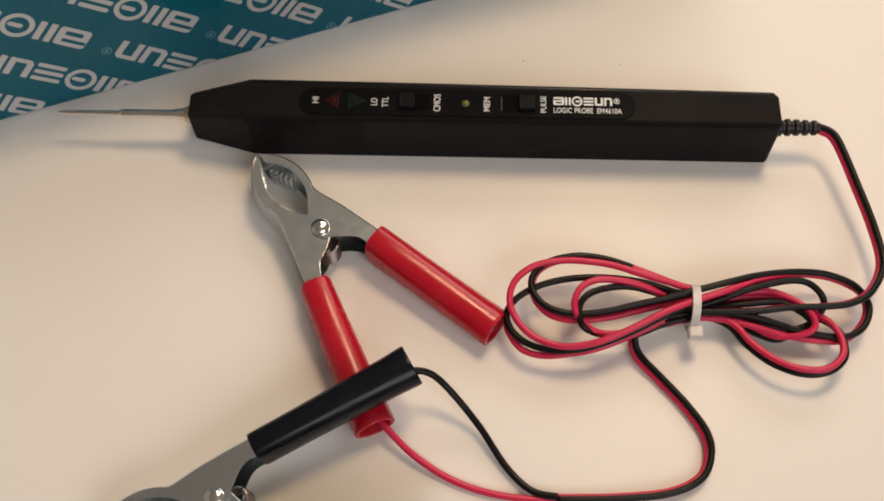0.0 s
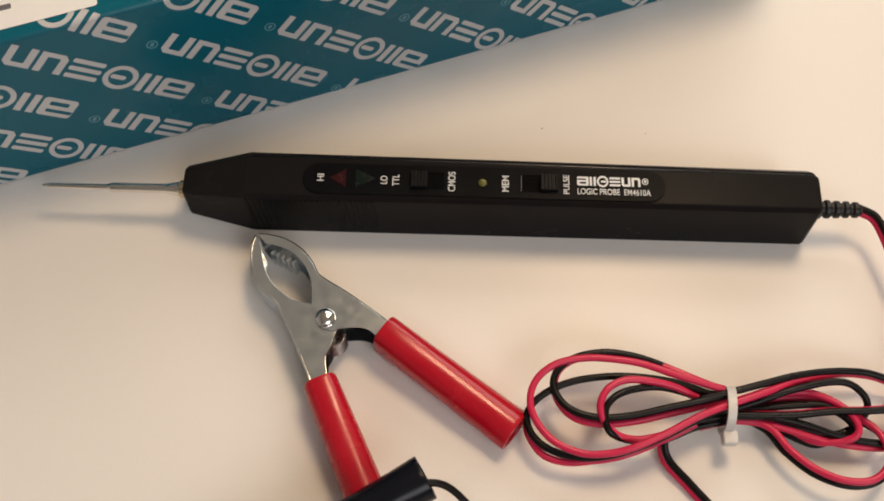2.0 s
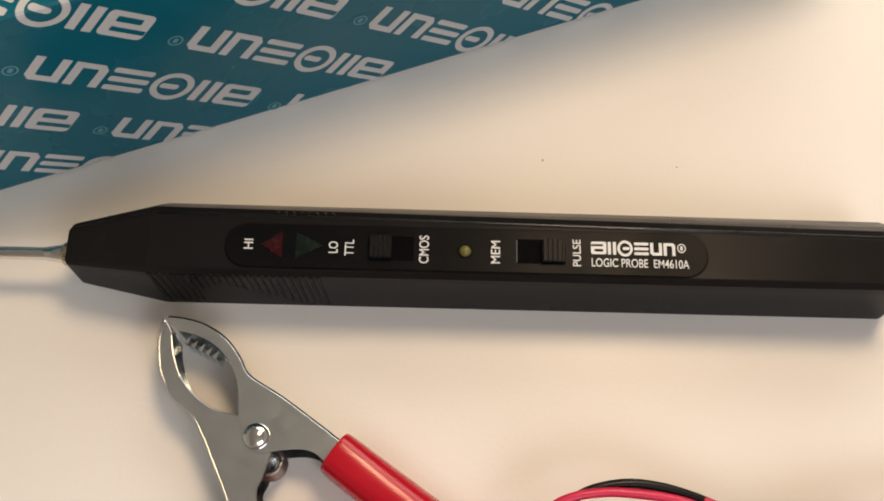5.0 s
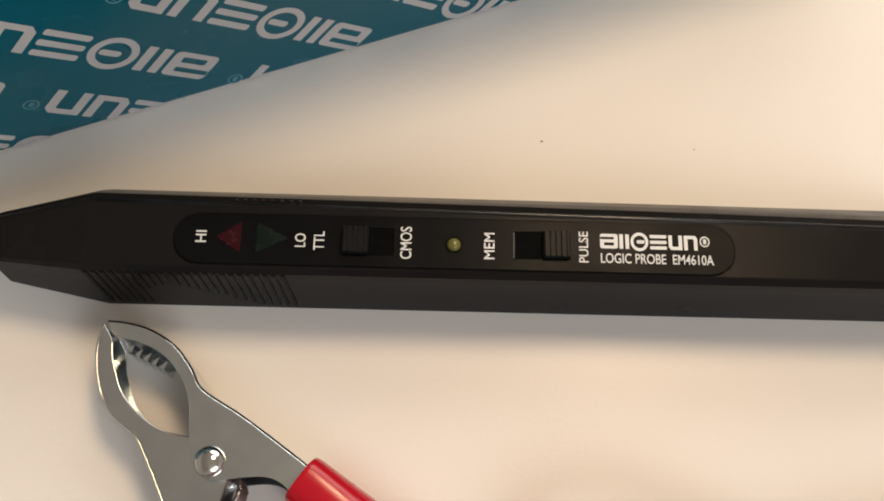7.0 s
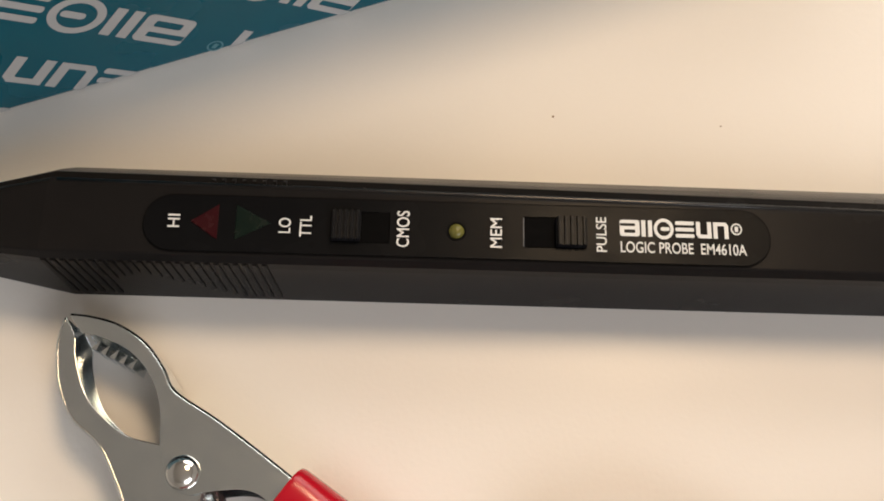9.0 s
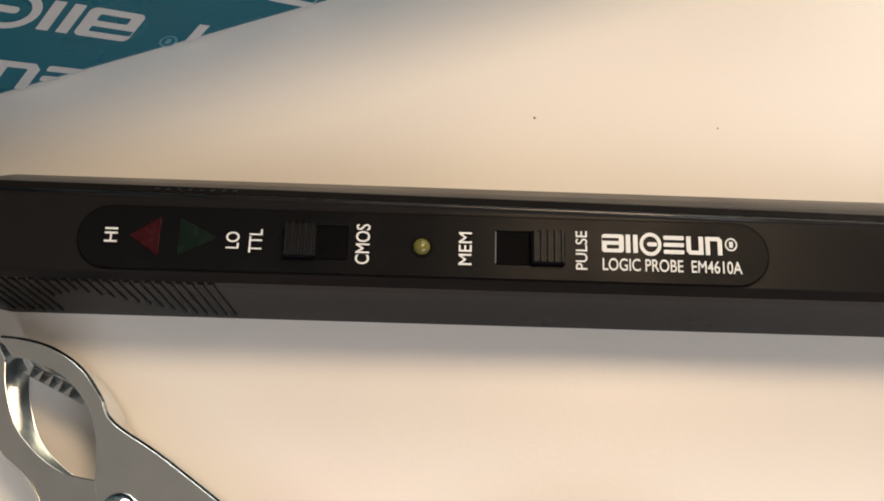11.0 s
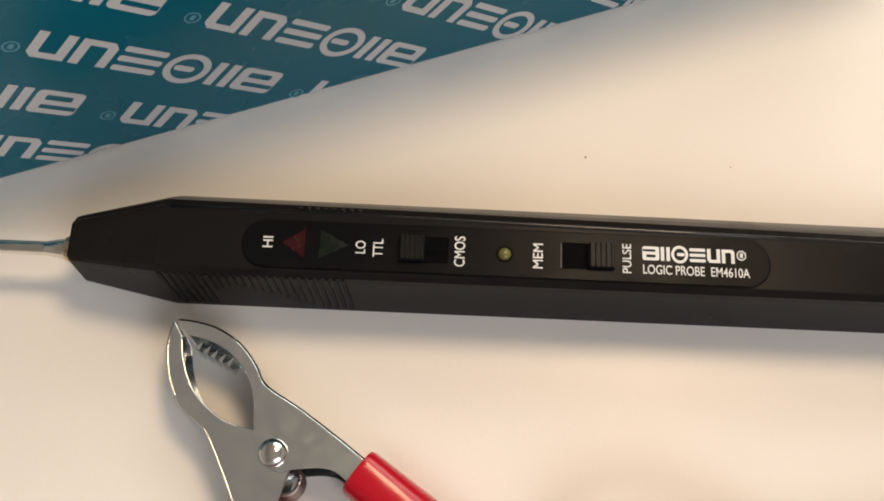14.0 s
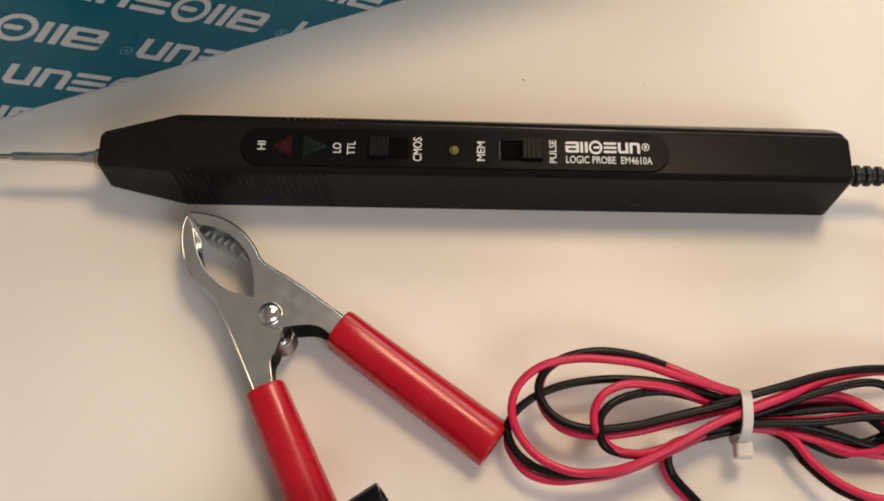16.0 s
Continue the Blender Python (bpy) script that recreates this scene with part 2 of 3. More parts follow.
def carton_mark(origin, polys, mat, name):
    """Lays flat shapes on the carton's front; what runs past the top edge folds onto the top."""
    bm = mesh_bm(flat_mesh(polys))
    for v in bm.verts:
        q = origin - EU * (v.co.x * MARK_W) - NU * (v.co.y * MARK_H)
        v.co = (q.x, q.y, 0)
    for co, no in (((0, 0.0006, 0), (0, 1, 0)), ((0, CH + 0.085, 0), (0, -1, 0)), ((-0.167, 0, 0), (1, 0, 0)), ((0.091, 0, 0), (-1, 0, 0))):
        bmesh.ops.bisect_plane(bm, geom=bm.verts[:] + bm.edges[:] + bm.faces[:], plane_co=co, plane_no=no, clear_inner=True)
    for k in (-0.0012, -0.0004, 0.0004, 0.0012):
        bmesh.ops.bisect_plane(bm, geom=bm.verts[:] + bm.edges[:] + bm.faces[:], plane_co=(0, CH + k, 0), plane_no=(0, 1, 0))
    if not bm.faces:
        bm.free()
        return
    r = 0.0012
    for v in bm.verts:
        s = v.co.y - (CH - r)
        if s <= 0:
            v.co = (v.co.x, -0.00008, v.co.y)
        elif s < 2 * r:
            w = s / (2 * r) * math.pi / 2
            v.co = (v.co.x, r - (r + 0.00008) * math.cos(w), CH - r + (r + 0.00008) * math.sin(w))
        else:
            v.co = (v.co.x, s - r, CH + 0.00008)
    part(name, bm, mat, carton)


for row in range(-9, 13):
    for col in range(-5, 6):
        base = Vector((-0.0853, 0.0406)) + EU * (0.0575 * col + (0.0246 if row % 2 else 0.0)) + NU * (0.0155 * row)
        start = base + EU * 0.0506 + NU * 0.0053
        mid = start - EU * 0.024
        if -0.19 < mid.x < 0.12 and -0.025 < mid.y < CH + 0.10:
            carton_mark(start, mark_shapes(), CARTON_INK, "printed_mark")
            carton_mark(start, registered_shapes(), INK_PALE, "small_ring_mark")
bm = mesh_bm(flat_mesh([rounded(-0.150, 0.0032, -0.094, 0.060, 0.0008)], 0.00006))
bmesh.ops.translate(bm, verts=bm.verts, vec=(0, 0, CH + 0.0002))
paper = part("paper_label", bm, CARD, carton, "white paper label with grey print")
for k, (a, b) in enumerate(((-0.146, -0.113), (-0.146, -0.120), (-0.146, -0.106))):
    bm = mesh_bm(flat_mesh([rounded(a, 0.0085 + 0.0042 * k, b, 0.0100 + 0.0042 * k, 0.0003)], 0.00003))
    bmesh.ops.translate(bm, verts=bm.verts, vec=(0, 0, CH + 0.00031))
    part("print_bar", bm, TEXT_GREY, paper)

# ---- logic probe ----
probe = empty("logic_probe", pose(0, 0.170, 0, 0, 0, -0.3), "black plastic pen-shaped logic probe with metal tip and printed panel", "logic probe")
TOP = 0.0185


def section(x, k=1.0, dz=0.0, back=0.0):
    """The body's section: a flat top, a narrow chamfer in front, a seam and a broad chamfer behind."""
    pts = [(-0.0060, 0.0), (-0.0057, 0.0150), (-0.0056, 0.0170), (-0.0049, TOP), (0.0057 - back, TOP), (0.0067 - back, 0.0176),
           (0.0070 - back, 0.0168), (0.0082 - back, 0.0163), (0.0100 - back * 0.7, 0.0130), (0.0129 - back * 0.3, 0.0068), (0.0112, 0.0)]
    return [(x, y * k, 0.0104 + (z - 0.0104) * (1 - dz)) for y, z in pts]


bm = bmesh.new()
loft(bm, [section(-0.0757, 0.56, 0.42), section(-0.0752, 0.61, 0.38), section(-0.0592, 1.0), section(-0.02, 1, 0, 0.0003),
          section(0.03, 1, 0, 0.0009), section(0.0840, 1, 0, 0.0017), section(0.0848, 0.94, 0.06, 0.0017)])
part("body", bm, PLASTIC, probe, bevel=0.0005, segs=2)
# slim glossy tube added on the back top edge to draw its highlight line
bm = bmesh.new()
tube(bm, [Vector((x, 0.0061 - back, 0.0180)) for x, back in ((-0.058, 0.0), (-0.02, 0.0003), (0.03, 0.0009), (0.0835, 0.0017))], 0.00042, 10)
part("edge_glint_tube", bm, EDGE_GLINT, probe, "thin glossy tube added along the black body's edge for its highlight", smooth=True)
for k in range(24):
    x = -0.0590 + k * 0.00138
    far = abs(k - 9) / 14
    z_low = 0.002 if k < 6 else 0.0145 - 0.0125 * min(1, 0.18 + far * 1.15)
    bm = bmesh.new()
    for v in box(bm, (x - 0.00034, -0.00018, z_low), (x + 0.00034, 0.0002, 0.0167)):
        v.co.x += (0.0167 - v.co.z) * 0.05
        v.co.y += -0.0060 + 0.0003 * v.co.z / 0.015
    part("grip_rib", bm, RIB_SHADE, probe)
for k in range(8):
    x = -0.0356 + k * 0.0015
    bm = bmesh.new()
    for v in box(bm, (x - 0.00028, -0.0005, 0.0164), (x + 0.00028, 0.0004, 0.0171)):
        v.co.y += 0.0070 - (v.co.z - 0.0168) * 0.8
    part("grip_rib", bm, RIB_SHADE, probe)
# printed panel, with two slots through it
Z = TOP + 0.00018
SLOTS = ((-0.0177, -0.0093), (0.0099, 0.0191))
px0, px1, py0, py1 = -0.0446, 0.0457, -0.0044, 0.0040


def at_panel(me, dz=0.0, m=None):
    bm = mesh_bm(me)
    if m is not None:
        bmesh.ops.transform(bm, matrix=m, verts=bm.verts)
    bmesh.ops.translate(bm, verts=bm.verts, vec=(0, 0, Z + dz))
    return bm


# flat dark rim round the panel, painted in for a groove's shade
groove_shade = flat_mesh([rounded(px0 - 0.00022, py0 - 0.00022, px1 + 0.00022, py1 + 0.00022, 0.0043, 10)], 0.00004)
part("panel_groove_shade", at_panel(groove_shade, -0.00010), PIT, probe)
slots = [rounded(a, -0.0026, b, 0.0022, 0.0002, 2) for a, b in SLOTS]
panel = part("panel", at_panel(flat_mesh([rounded(px0, py0, px1, py1, 0.0042, 10)] + slots, 0.00010, 0.00004), -0.00002), PANEL, probe, "matt black printed panel")
for a, b in SLOTS:
    part("slot_floor", at_panel(flat_mesh([rounded(a, -0.0026, b, 0.0022, 0.0002, 2)], 0.00002), -0.00008), PIT, panel)
part("slot_edge", at_panel(flat_mesh([rounded(0.0099, -0.0024, 0.01006, 0.0020, 0.00005, 2)], 0.00002), 0.00009), TEXT_GREY, panel, "pale strip along the left end of the slot")
for (a, b) in ((-0.0177, -0.0135), (0.0146, 0.0190)):
    bm = bmesh.new()
    vs = box(bm, (a, -0.0024, Z - 0.0001), (b, 0.0020, Z + 0.0011))
    knob = part("switch_knob", bm, KNOB, probe, "black ridged slide switch knob", bevel=0.0002)
    for k in range(5):
        x = a + 0.0004 + k * (b - a - 0.0008) / 4
        bm = bmesh.new()
        vs = box(bm, (x - 0.00022, -0.0024, Z + 0.0010), (x + 0.00022, 0.0020, Z + 0.0016))
        for v in vs:
            if v.co.z > Z + 0.0013:
                v.co.x = x + (v.co.x - x) * 0.5
        part("knob_ridge", bm, KNOB, knob)
# arrow lamps
for poly, mat, lab in (([(-0.0378, 0.0), (-0.0340, 0.0026), (-0.0340, -0.0026)], RED_LENS, "dark red arrow lamp"),
                       ([(-0.0265, 0.0), (-0.0314, 0.0026), (-0.0314, -0.0026)], GREEN_LENS, "dark green arrow lamp")):
    part("arrow_lamp", at_panel(flat_mesh([poly], 0.00008, 0.00005), 0.0001), mat, panel, lab)
# memory lamp: a small dome in a ring
bm = bmesh.new()
rings = []
for k in range(7):
    w = k / 6 * math.pi / 2
    rings.append([(0.0003 + 0.00115 * math.cos(w) * math.cos(2 * math.pi * j / 20) + (1e-6 * k), -0.0004 + 0.00115 * math.cos(w) * math.sin(2 * math.pi * j / 20), Z + 0.0009 * math.sin(w)) for j in range(20)][:20])
rings[-1] = [(0.0003 + 0.00008 * math.cos(2 * math.pi * j / 20), -0.0004 + 0.00008 * math.sin(2 * math.pi * j / 20), Z + 0.0009) for j in range(20)]
loft(bm, rings)
part("indicator_lamp", bm, LED, panel, "small yellow dome lamp", smooth=True)
part("lamp_ring", at_panel(flat_mesh([disc(0.0003, -0.0004, 0.00145), disc(0.0003, -0.0004, 0.00117)], 0.0001), 0.00012), PIT, panel)
# lettering
UP = Matrix.Rotation(math.pi / 2, 4, "Z")
for word, x, y, run, cap in (("HI", -0.0402, 0.0, 0.0020, 0.0017), ("LO", -0.0243, -0.0003, 0.0023, 0.0017), ("TTL", -0.0213, -0.0003, 0.0032, 0.0017),
                             ("CMOS", -0.0073, -0.0003, 0.0055, 0.0018), ("MEM", 0.0061, -0.0005, 0.0045, 0.0017), ("PULSE", 0.0213, -0.0003, 0.0053, 0.0015)):
    me = text_mesh(word, cap / 0.70)
    xs = [v.co.x for v in me.vertices]
    me.transform(Matrix.Diagonal((run / (max(xs) - min(xs)), 1, 1, 1)))
    part("lettering", at_panel(me, 0.00018, Matrix.Translation((x, y, 0)) @ UP), INK, panel, "white printed lettering " + word)
me = text_mesh("LOGIC PROBE  EM4610A", 0.00165 / 0.70)
xs = [v.co.x for v in me.vertices]
me.transform(Matrix.Diagonal((0.0182 / (max(xs) - min(xs)), 1, 1, 1)))
part("lettering", at_panel(me, 0.00018, Matrix.Translation((0.0330, -0.00215, 0))), INK, panel, "white printed lettering LOGIC PROBE EM4610A")
M = Matrix.Translation((0.0239, -0.0004, 0)) @ Matrix.Diagonal((0.00225, 0.0025, 0.0024, 1))
shapes = mark_shapes()
for a, b in ((0, 3), (3, 4), (4, 5), (5, 8), (8, 9), (9, 10), (10, 11), (11, 12), (12, 13)):
    part("mark_shape", at_panel(flat_mesh(shapes[a:b], 0.015), 0.00018, M), INK, panel)
ring = registered_shapes(0.36)
part("mark_ring", at_panel(flat_mesh(ring[:2], 0.015), 0.00018, M), INK, panel)
part("mark_dot", at_panel(flat_mesh(ring[2:], 0.015), 0.00018, M), INK, panel)
# tip
AX = 0.0107


def turned(name, profile, mat, label, n=20):
    bm = bmesh.new()
    loft(bm, [[(x, r * math.cos(2 * math.pi * k / n), AX + r * math.sin(2 * math.pi * k / n)) for k in range(n)] for x, r in profile])
    return part(name, bm, mat, probe, label, smooth=True, bevel=0.0001)


turned("collar", [(-0.0750, 0.0023), (-0.0772, 0.0023), (-0.0776, 0.0019)], BRASS, "brass collar at the tip")
turned("probe_tip", [(-0.0770, 0.0019), (-0.0776, 0.0019), (-0.0806, 0.0014), (-0.0810, 0.00128), (-0.0814, 0.00126), (-0.0948, 0.00122), (-0.0953, 0.0012), (-0.0960, 0.00085), (-0.0965, 0.0008), (-0.1112, 0.0007), (-0.1128, 0.0004), (-0.1134, 0.0001)], TIP, "pointed bright metal probe tip")
# strain relief: a ribbed rubber sleeve on the cord
prof = [(0.0844, 0.0021)]
for k in range(5):
    x = 0.0854 + k * 0.0024
    prof += [(x, 0.0022 - 0.0001 * k), (x + 0.0003, 0.0025 - 0.0001 * k), (x + 0.0013, 0.0025 - 0.0001 * k), (x + 0.0016, 0.0019 - 0.0001 * k), (x + 0.0023, 0.0019 - 0.0001 * k)]
bm = bmesh.new()
n = 18
loft(bm, [[(x, -0.0007 + r * math.cos(2 * math.pi * k / n), AX - 0.0005 + r * math.sin(2 * math.pi * k / n)) for k in range(n)] for x, r in prof])
part("strain_relief", bm, RUBBER, probe, "ribbed black rubber strain relief", bevel=0.00012)


# ---- alligator clips ----
def wall_strip(bm, path, z0, z1, thick, fall):
    """A thin upright sheet along an open flat path, on its left side, its top edge sloped outwards to look dark from
    the camera.
    """
    rings = []
    for i, q in enumerate(path):
        t = (path[min(i + 1, len(path) - 1)] - path[max(i - 1, 0)]).normalized()
        s = Vector((-t.y, t.x, 0)) * thick
        rings.append([(q.x, q.y, z0), (q.x + s.x, q.y + s.y, z0), (q.x + s.x, q.y + s.y, z1 - fall), (q.x, q.y, z1)])
    loft(bm, rings)


def jaw(clip, outer, inner, lift, teeth_side):
    o = spline([(x / 1000, y / 1000, 0) for x, y in outer], 5)
    i = spline([(x / 1000, y / 1000, 0) for x, y in inner], 5)
    outline = [(q.x, q.y) for q in o] + [(q.x, q.y) for q in i]
    bm = bmesh.new()
    wall_strip(bm, o, 0.0008, 0.01018 + lift, -0.0004 * teeth_side, 0.00034)
    jw = part("jaw", bm, STEEL, clip, "bright nickel-plated stamped steel jaw")
    # thin tubes added along the left jaw's edges to draw bright highlight lines
    for line in (i, o) if teeth_side > 0 else ():
        bm = bmesh.new()
        tube(bm, [Vector((q.x, q.y, 0.00998 + lift)) for q in line], 0.00022, 10)
        part("edge", bm, EDGE_STEEL, jw, smooth=True)
    for z in (0.0100 + lift, 0.0008 + lift * 0.5):
        me = flat_mesh([outline], 0.00012, 0.00006)
        me.transform(Matrix.Translation((0, 0, z)))
        part("side_plate", me, STEEL, jw)


def sleeve(clip, a, b, mat, name, label, slim=1.0):
    a, b = Vector(a) / 1000, Vector(b) / 1000
    d = b - a
    t = d.normalized()
    s = Vector((-t.y, t.x, 0)).normalized()
    u = t.cross(s) * -1
    n = 28
    prof = [(0.03, 0.0031, 0.0048, 1), (0.0, 0.0036, 0.0054, 0.75), (0.0, 0.0042, 0.0060, 0.62), (0.02, 0.0043, 0.0061, 0.62), (0.3, 0.0046, 0.0056, 0.8), (0.65, 0.0049, 0.0051, 0.9), (0.85, 0.0051, 0.0048, 1),
            (0.97, 0.0053, 0.0047, 1), (1.0, 0.0053, 0.0046, 1), (1.0, 0.0041, 0.0039, 1), (0.8, 0.0034, 0.0033, 1)]

    def soft(v, e):
        return math.copysign(abs(v) ** e, v)

    bm = bmesh.new()
    loft(bm, [[a + d * f + s * (w * (slim + (1 - slim) * f) * soft(math.cos(2 * math.pi * k / n), e)) + Vector((0, 0, h * soft(math.sin(2 * math.pi * k / n), e))) for k in range(n)] for f, w, h, e in prof])
    return part(name, bm, mat, clip, label, smooth=True, bevel=0.0002)


def alligator_clip(m, mat, colour, slim=1.0, reach=1.0):
    clip = empty("alligator_clip", m, "nickel-plated alligator clip with %s vinyl handle sleeves" % colour, "alligator clip", "alligator clips of the probe lead")
    jaw(clip, [(-18.6, 22.4), (-15.5, 22.1), (-11.5, 21.0), (-7.4, 18.4), (-4.4, 14.7), (-2.3, 11.3), (4.1, 7.3), (10.4, 2.9), (15.3, -0.7), (16.4, -1.6)],
        [(14.4, -5.2), (13.4, -4.8), (10.7, -2.7), (7.7, -2.1), (3.3, -2.6), (1.1, -3.0), (-1.8, -1.7), (-3.0, 1.6), (-3.6, 4.1), (-4.1, 9.2), (-5.8, 13.5), (-8.9, 17.0), (-12.9, 19.1), (-16.6, 19.9)], 0.0005, -1)
    jaw(clip, [(-19.3, 22.2), (-19.9, 17.8), (-18.8, 11.7), (-16.3, 7.4), (-12.6, 4.3), (-10.3, 0.7), (-6.3, -7.4), (-2.0, -16.7), (-1.5, -18.2)],
        [(2.0, -17.4), (1.3, -14.6), (0.5, -9.8), (1.4, -7.4), (2.6, -3.1), (3.4, 0.5), (1, 3.2), (-3.9, 3.8), (-8.5, 4.9), (-12.2, 7.4), (-15.2, 10.8), (-17.2, 16.0), (-17.7, 19.5)], 0.0, 1)
    # teeth inside the mouth
    for p0, p1, side in (((-15.6, 18.9), (-8.6, 15.6), 1),):
        for k in range(5):
            f = (k + 0.5) / 5
            x, y = (p0[0] + (p1[0] - p0[0]) * f) / 1000, (p0[1] + (p1[1] - p0[1]) * f) / 1000
            bm = bmesh.new()
            loft(bm, [[(x - 0.0006, y - 0.0005 * side, z), (x + 0.0007, y + 0.0006 * side, z), (x + 0.0002 * side, y - 0.0009, z)] for z in (0.0022, 0.0088)])
            part("tooth", bm, STEEL, clip)
    # rivet
    bm = bmesh.new()
    rings = [[(0.0022 * math.cos(2 * math.pi * k / 28), 0.0022 * math.sin(2 * math.pi * k / 28), 0.0004) for k in range(28)]]
    for j in range(9):
        w = j / 8.5 * math.pi / 2
        r = 0.0025 * math.cos(w)
        rings.append([(r * math.cos(2 * math.pi * k / 28), r * math.sin(2 * math.pi * k / 28), 0.0108 + 0.0015 * math.sin(w)) for k in range(28)])
    loft(bm, rings)
    part("rivet", bm, RIVET, clip, "domed polished rivet", smooth=True)
    # torsion spring round the rivet
    bm = bmesh.new()
    path = [Vector((0.0020 + 0.0027 * math.cos(w), -0.0040 + 0.0027 * math.sin(w), 0.0022 + 0.0011 * w / (2 * math.pi))) for w in np.linspace(0, 2 * math.pi * 6, 100)]
    tube(bm, path, 0.00045, 8)
    part("spring", bm, SPRING, clip, "coiled steel spring", smooth=True)
    sleeve(clip, (14.2, -2.1, 6.1), (14.2 + 32.4 * reach, -2.1 - 23.5 * reach, 4.9), mat, "handle_sleeve", "%s vinyl sleeve" % colour, slim)
    sleeve(clip, (-0.5, -15.3, 6.1), (16.8, -52.4, 4.9), mat, "handle_sleeve", "%s vinyl sleeve" % colour)
    return clip


alligator_clip(pose(-0.0374, 0.1356, 0), RED_PVC, "red")
lie = Matrix.Rotation(radians(7.5), 4, Vector((-0.471, -0.882, 0)))
alligator_clip(pose(-0.0550, 0.0640, 0.0036, 0, 0, 65.5) @ lie, BLACK_PVC, "black", 0.85, 1.05)

# ---- lead: two wires side by side, coiled in a bundle ----
lead = empty("lead_wire", pose(0.06, 0.116, 0), "red and black twin lead wire coiled into a tied bundle", "cable")
WR = 0.00088


def wire(points, mat, name, steps=10):
    pts = []
    for x, y, z in points:
        if 106 < y < 125:  # drawn together where the tie holds them
            grip = math.exp(-((x - 58.8) / 7) ** 2)
            y, z = 115.7 + (y - 115.7) * (1 - 0.12 * grip), 7.6 + (z - 7.6) * (1 - 0.1 * grip)
        pts.append(Vector((x / 1000 - 0.06, y / 1000 - 0.116, max(z / 1000, WR))))
    path = spline(pts, steps)
    bm = bmesh.new()
    tube(bm, path, WR, 12)
    part(name, bm, mat, lead, smooth=True)


def with_z(points, zs):
    """Gives flat points heights read off a short list of heights spread along them."""
    out = []
    for i, p in enumerate(points):
        if len(p) > 2:
            out.append(p)
            continue
        f = i / (len(points) - 1) * (len(zs) - 1)
        k = min(int(f), len(zs) - 2)
        out.append((p[0], p[1], zs[k] + (zs[k + 1] - zs[k]) * (f - k)))
    return out


def twin(points, side=1.0, lean=0.0):
    """Two wires lying together along one line; side: which lies on the left; lean: how far one rides over the other."""
    path = [Vector(p) for p in points]
    for mat, name, s in ((RED_WIRE, "red_wire", side), (BLACK_WIRE, "black_wire", -side)):
        out = []
        for i, q in enumerate(path):
            t = (path[min(i + 1, len(path) - 1)] - path[max(i - 1, 0)])
            t.z = 0
            t.normalize()
            c = math.cos(lean)
            out.append((q.x - t.y * s * 0.95 * c, q.y + t.x * s * 0.95 * c, q.z + s * 0.95 * math.sin(lean)))
        wire(out, mat, name)


# from the strain relief round into the bundle
twin([(95.2, 168.6, 10.2), (98.0, 168.2, 10.2), (101.4, 164.9, 10), (105.2, 151.2, 9), (108.2, 138.4, 8), (108.6, 128.5, 8), (104.2, 120.4, 9), (98.6, 117.1, 9), (91.8, 116.1, 9), (83.3, 115.9, 8.5), (73.7, 114.9, 8), (60.2, 114.6, 8)], -0.75, 1.1)
# large left loop, red, with its turn on the far side
wire(with_z([(83.8, 125.2), (75.6, 122.6), (67.6, 119.3), (59.6, 116.3), (51.6, 112.7), (43.9, 108.7), (36.3, 105.3), (30.2, 103.9), (24.1, 104.0), (18.0, 106.5), (13.9, 111.0), (12.3, 116.0), (13.8, 121.1), (18.6, 125.0), (25.5, 126.5), (32.3, 126.3), (39.1, 125.4), (46.7, 123.1), (54.5, 121.4), (59.7, 119.8)], [7.2, 11.2, 12.5, 11.5, 9.7, 9.7, 10.7, 11.7, 12.0, 11.2, 10.2]), RED_WIRE, "red_wire")
# its black fellow, lower and inside
wire(with_z([(60.0, 116.2), (57.1, 115.0), (51.1, 112.3), (44.3, 108.9), (37.6, 106.0), (31.0, 104.1), (24.3, 103.6), (17.7, 105.0), (13.4, 108.1), (11.6, 112.3), (13.1, 116.0), (17.5, 119.4), (23.6, 121.7), (31.4, 122.8), (39.2, 122.7), (46.9, 121.6), (54.6, 119.7), (59.9, 118.5)], [9.7, 9.7, 8.7, 7.2, 7.2, 8.2, 9.0, 9.7, 9.7, 8.7]), BLACK_WIRE, "black_wire")
# red strand under the black one
wire(with_z([(51.5, 112.1), (44.6, 108.7), (34.9, 104.6), (27.3, 103.2), (20.6, 102.8), (15.4, 104.6), (12.2, 109.0), (11.7, 112.5)], [7.7, 7.2, 5.7, 5.4, 6.2]), RED_WIRE, "red_wire")
# second left loop, black over red
wire(with_z([(59.6, 119.1), (57.0, 118.2), (52.1, 116.7), (44.4, 114.9), (36.7, 113.1), (29.1, 112.4), (23.4, 113.5), (19.6, 116.2), (17.8, 120.3), (19.3, 124.2), (23.6, 127.0), (30.0, 128.3), (36.3, 127.8), (42.2, 126.3), (49.0, 124.0), (54.8, 122.2), (59.8, 120.9)], [11.2, 11.7, 10.7, 10.2, 10.2, 10.7, 11.2, 10.7, 9.2, 8.7]), BLACK_WIRE, "black_wire")
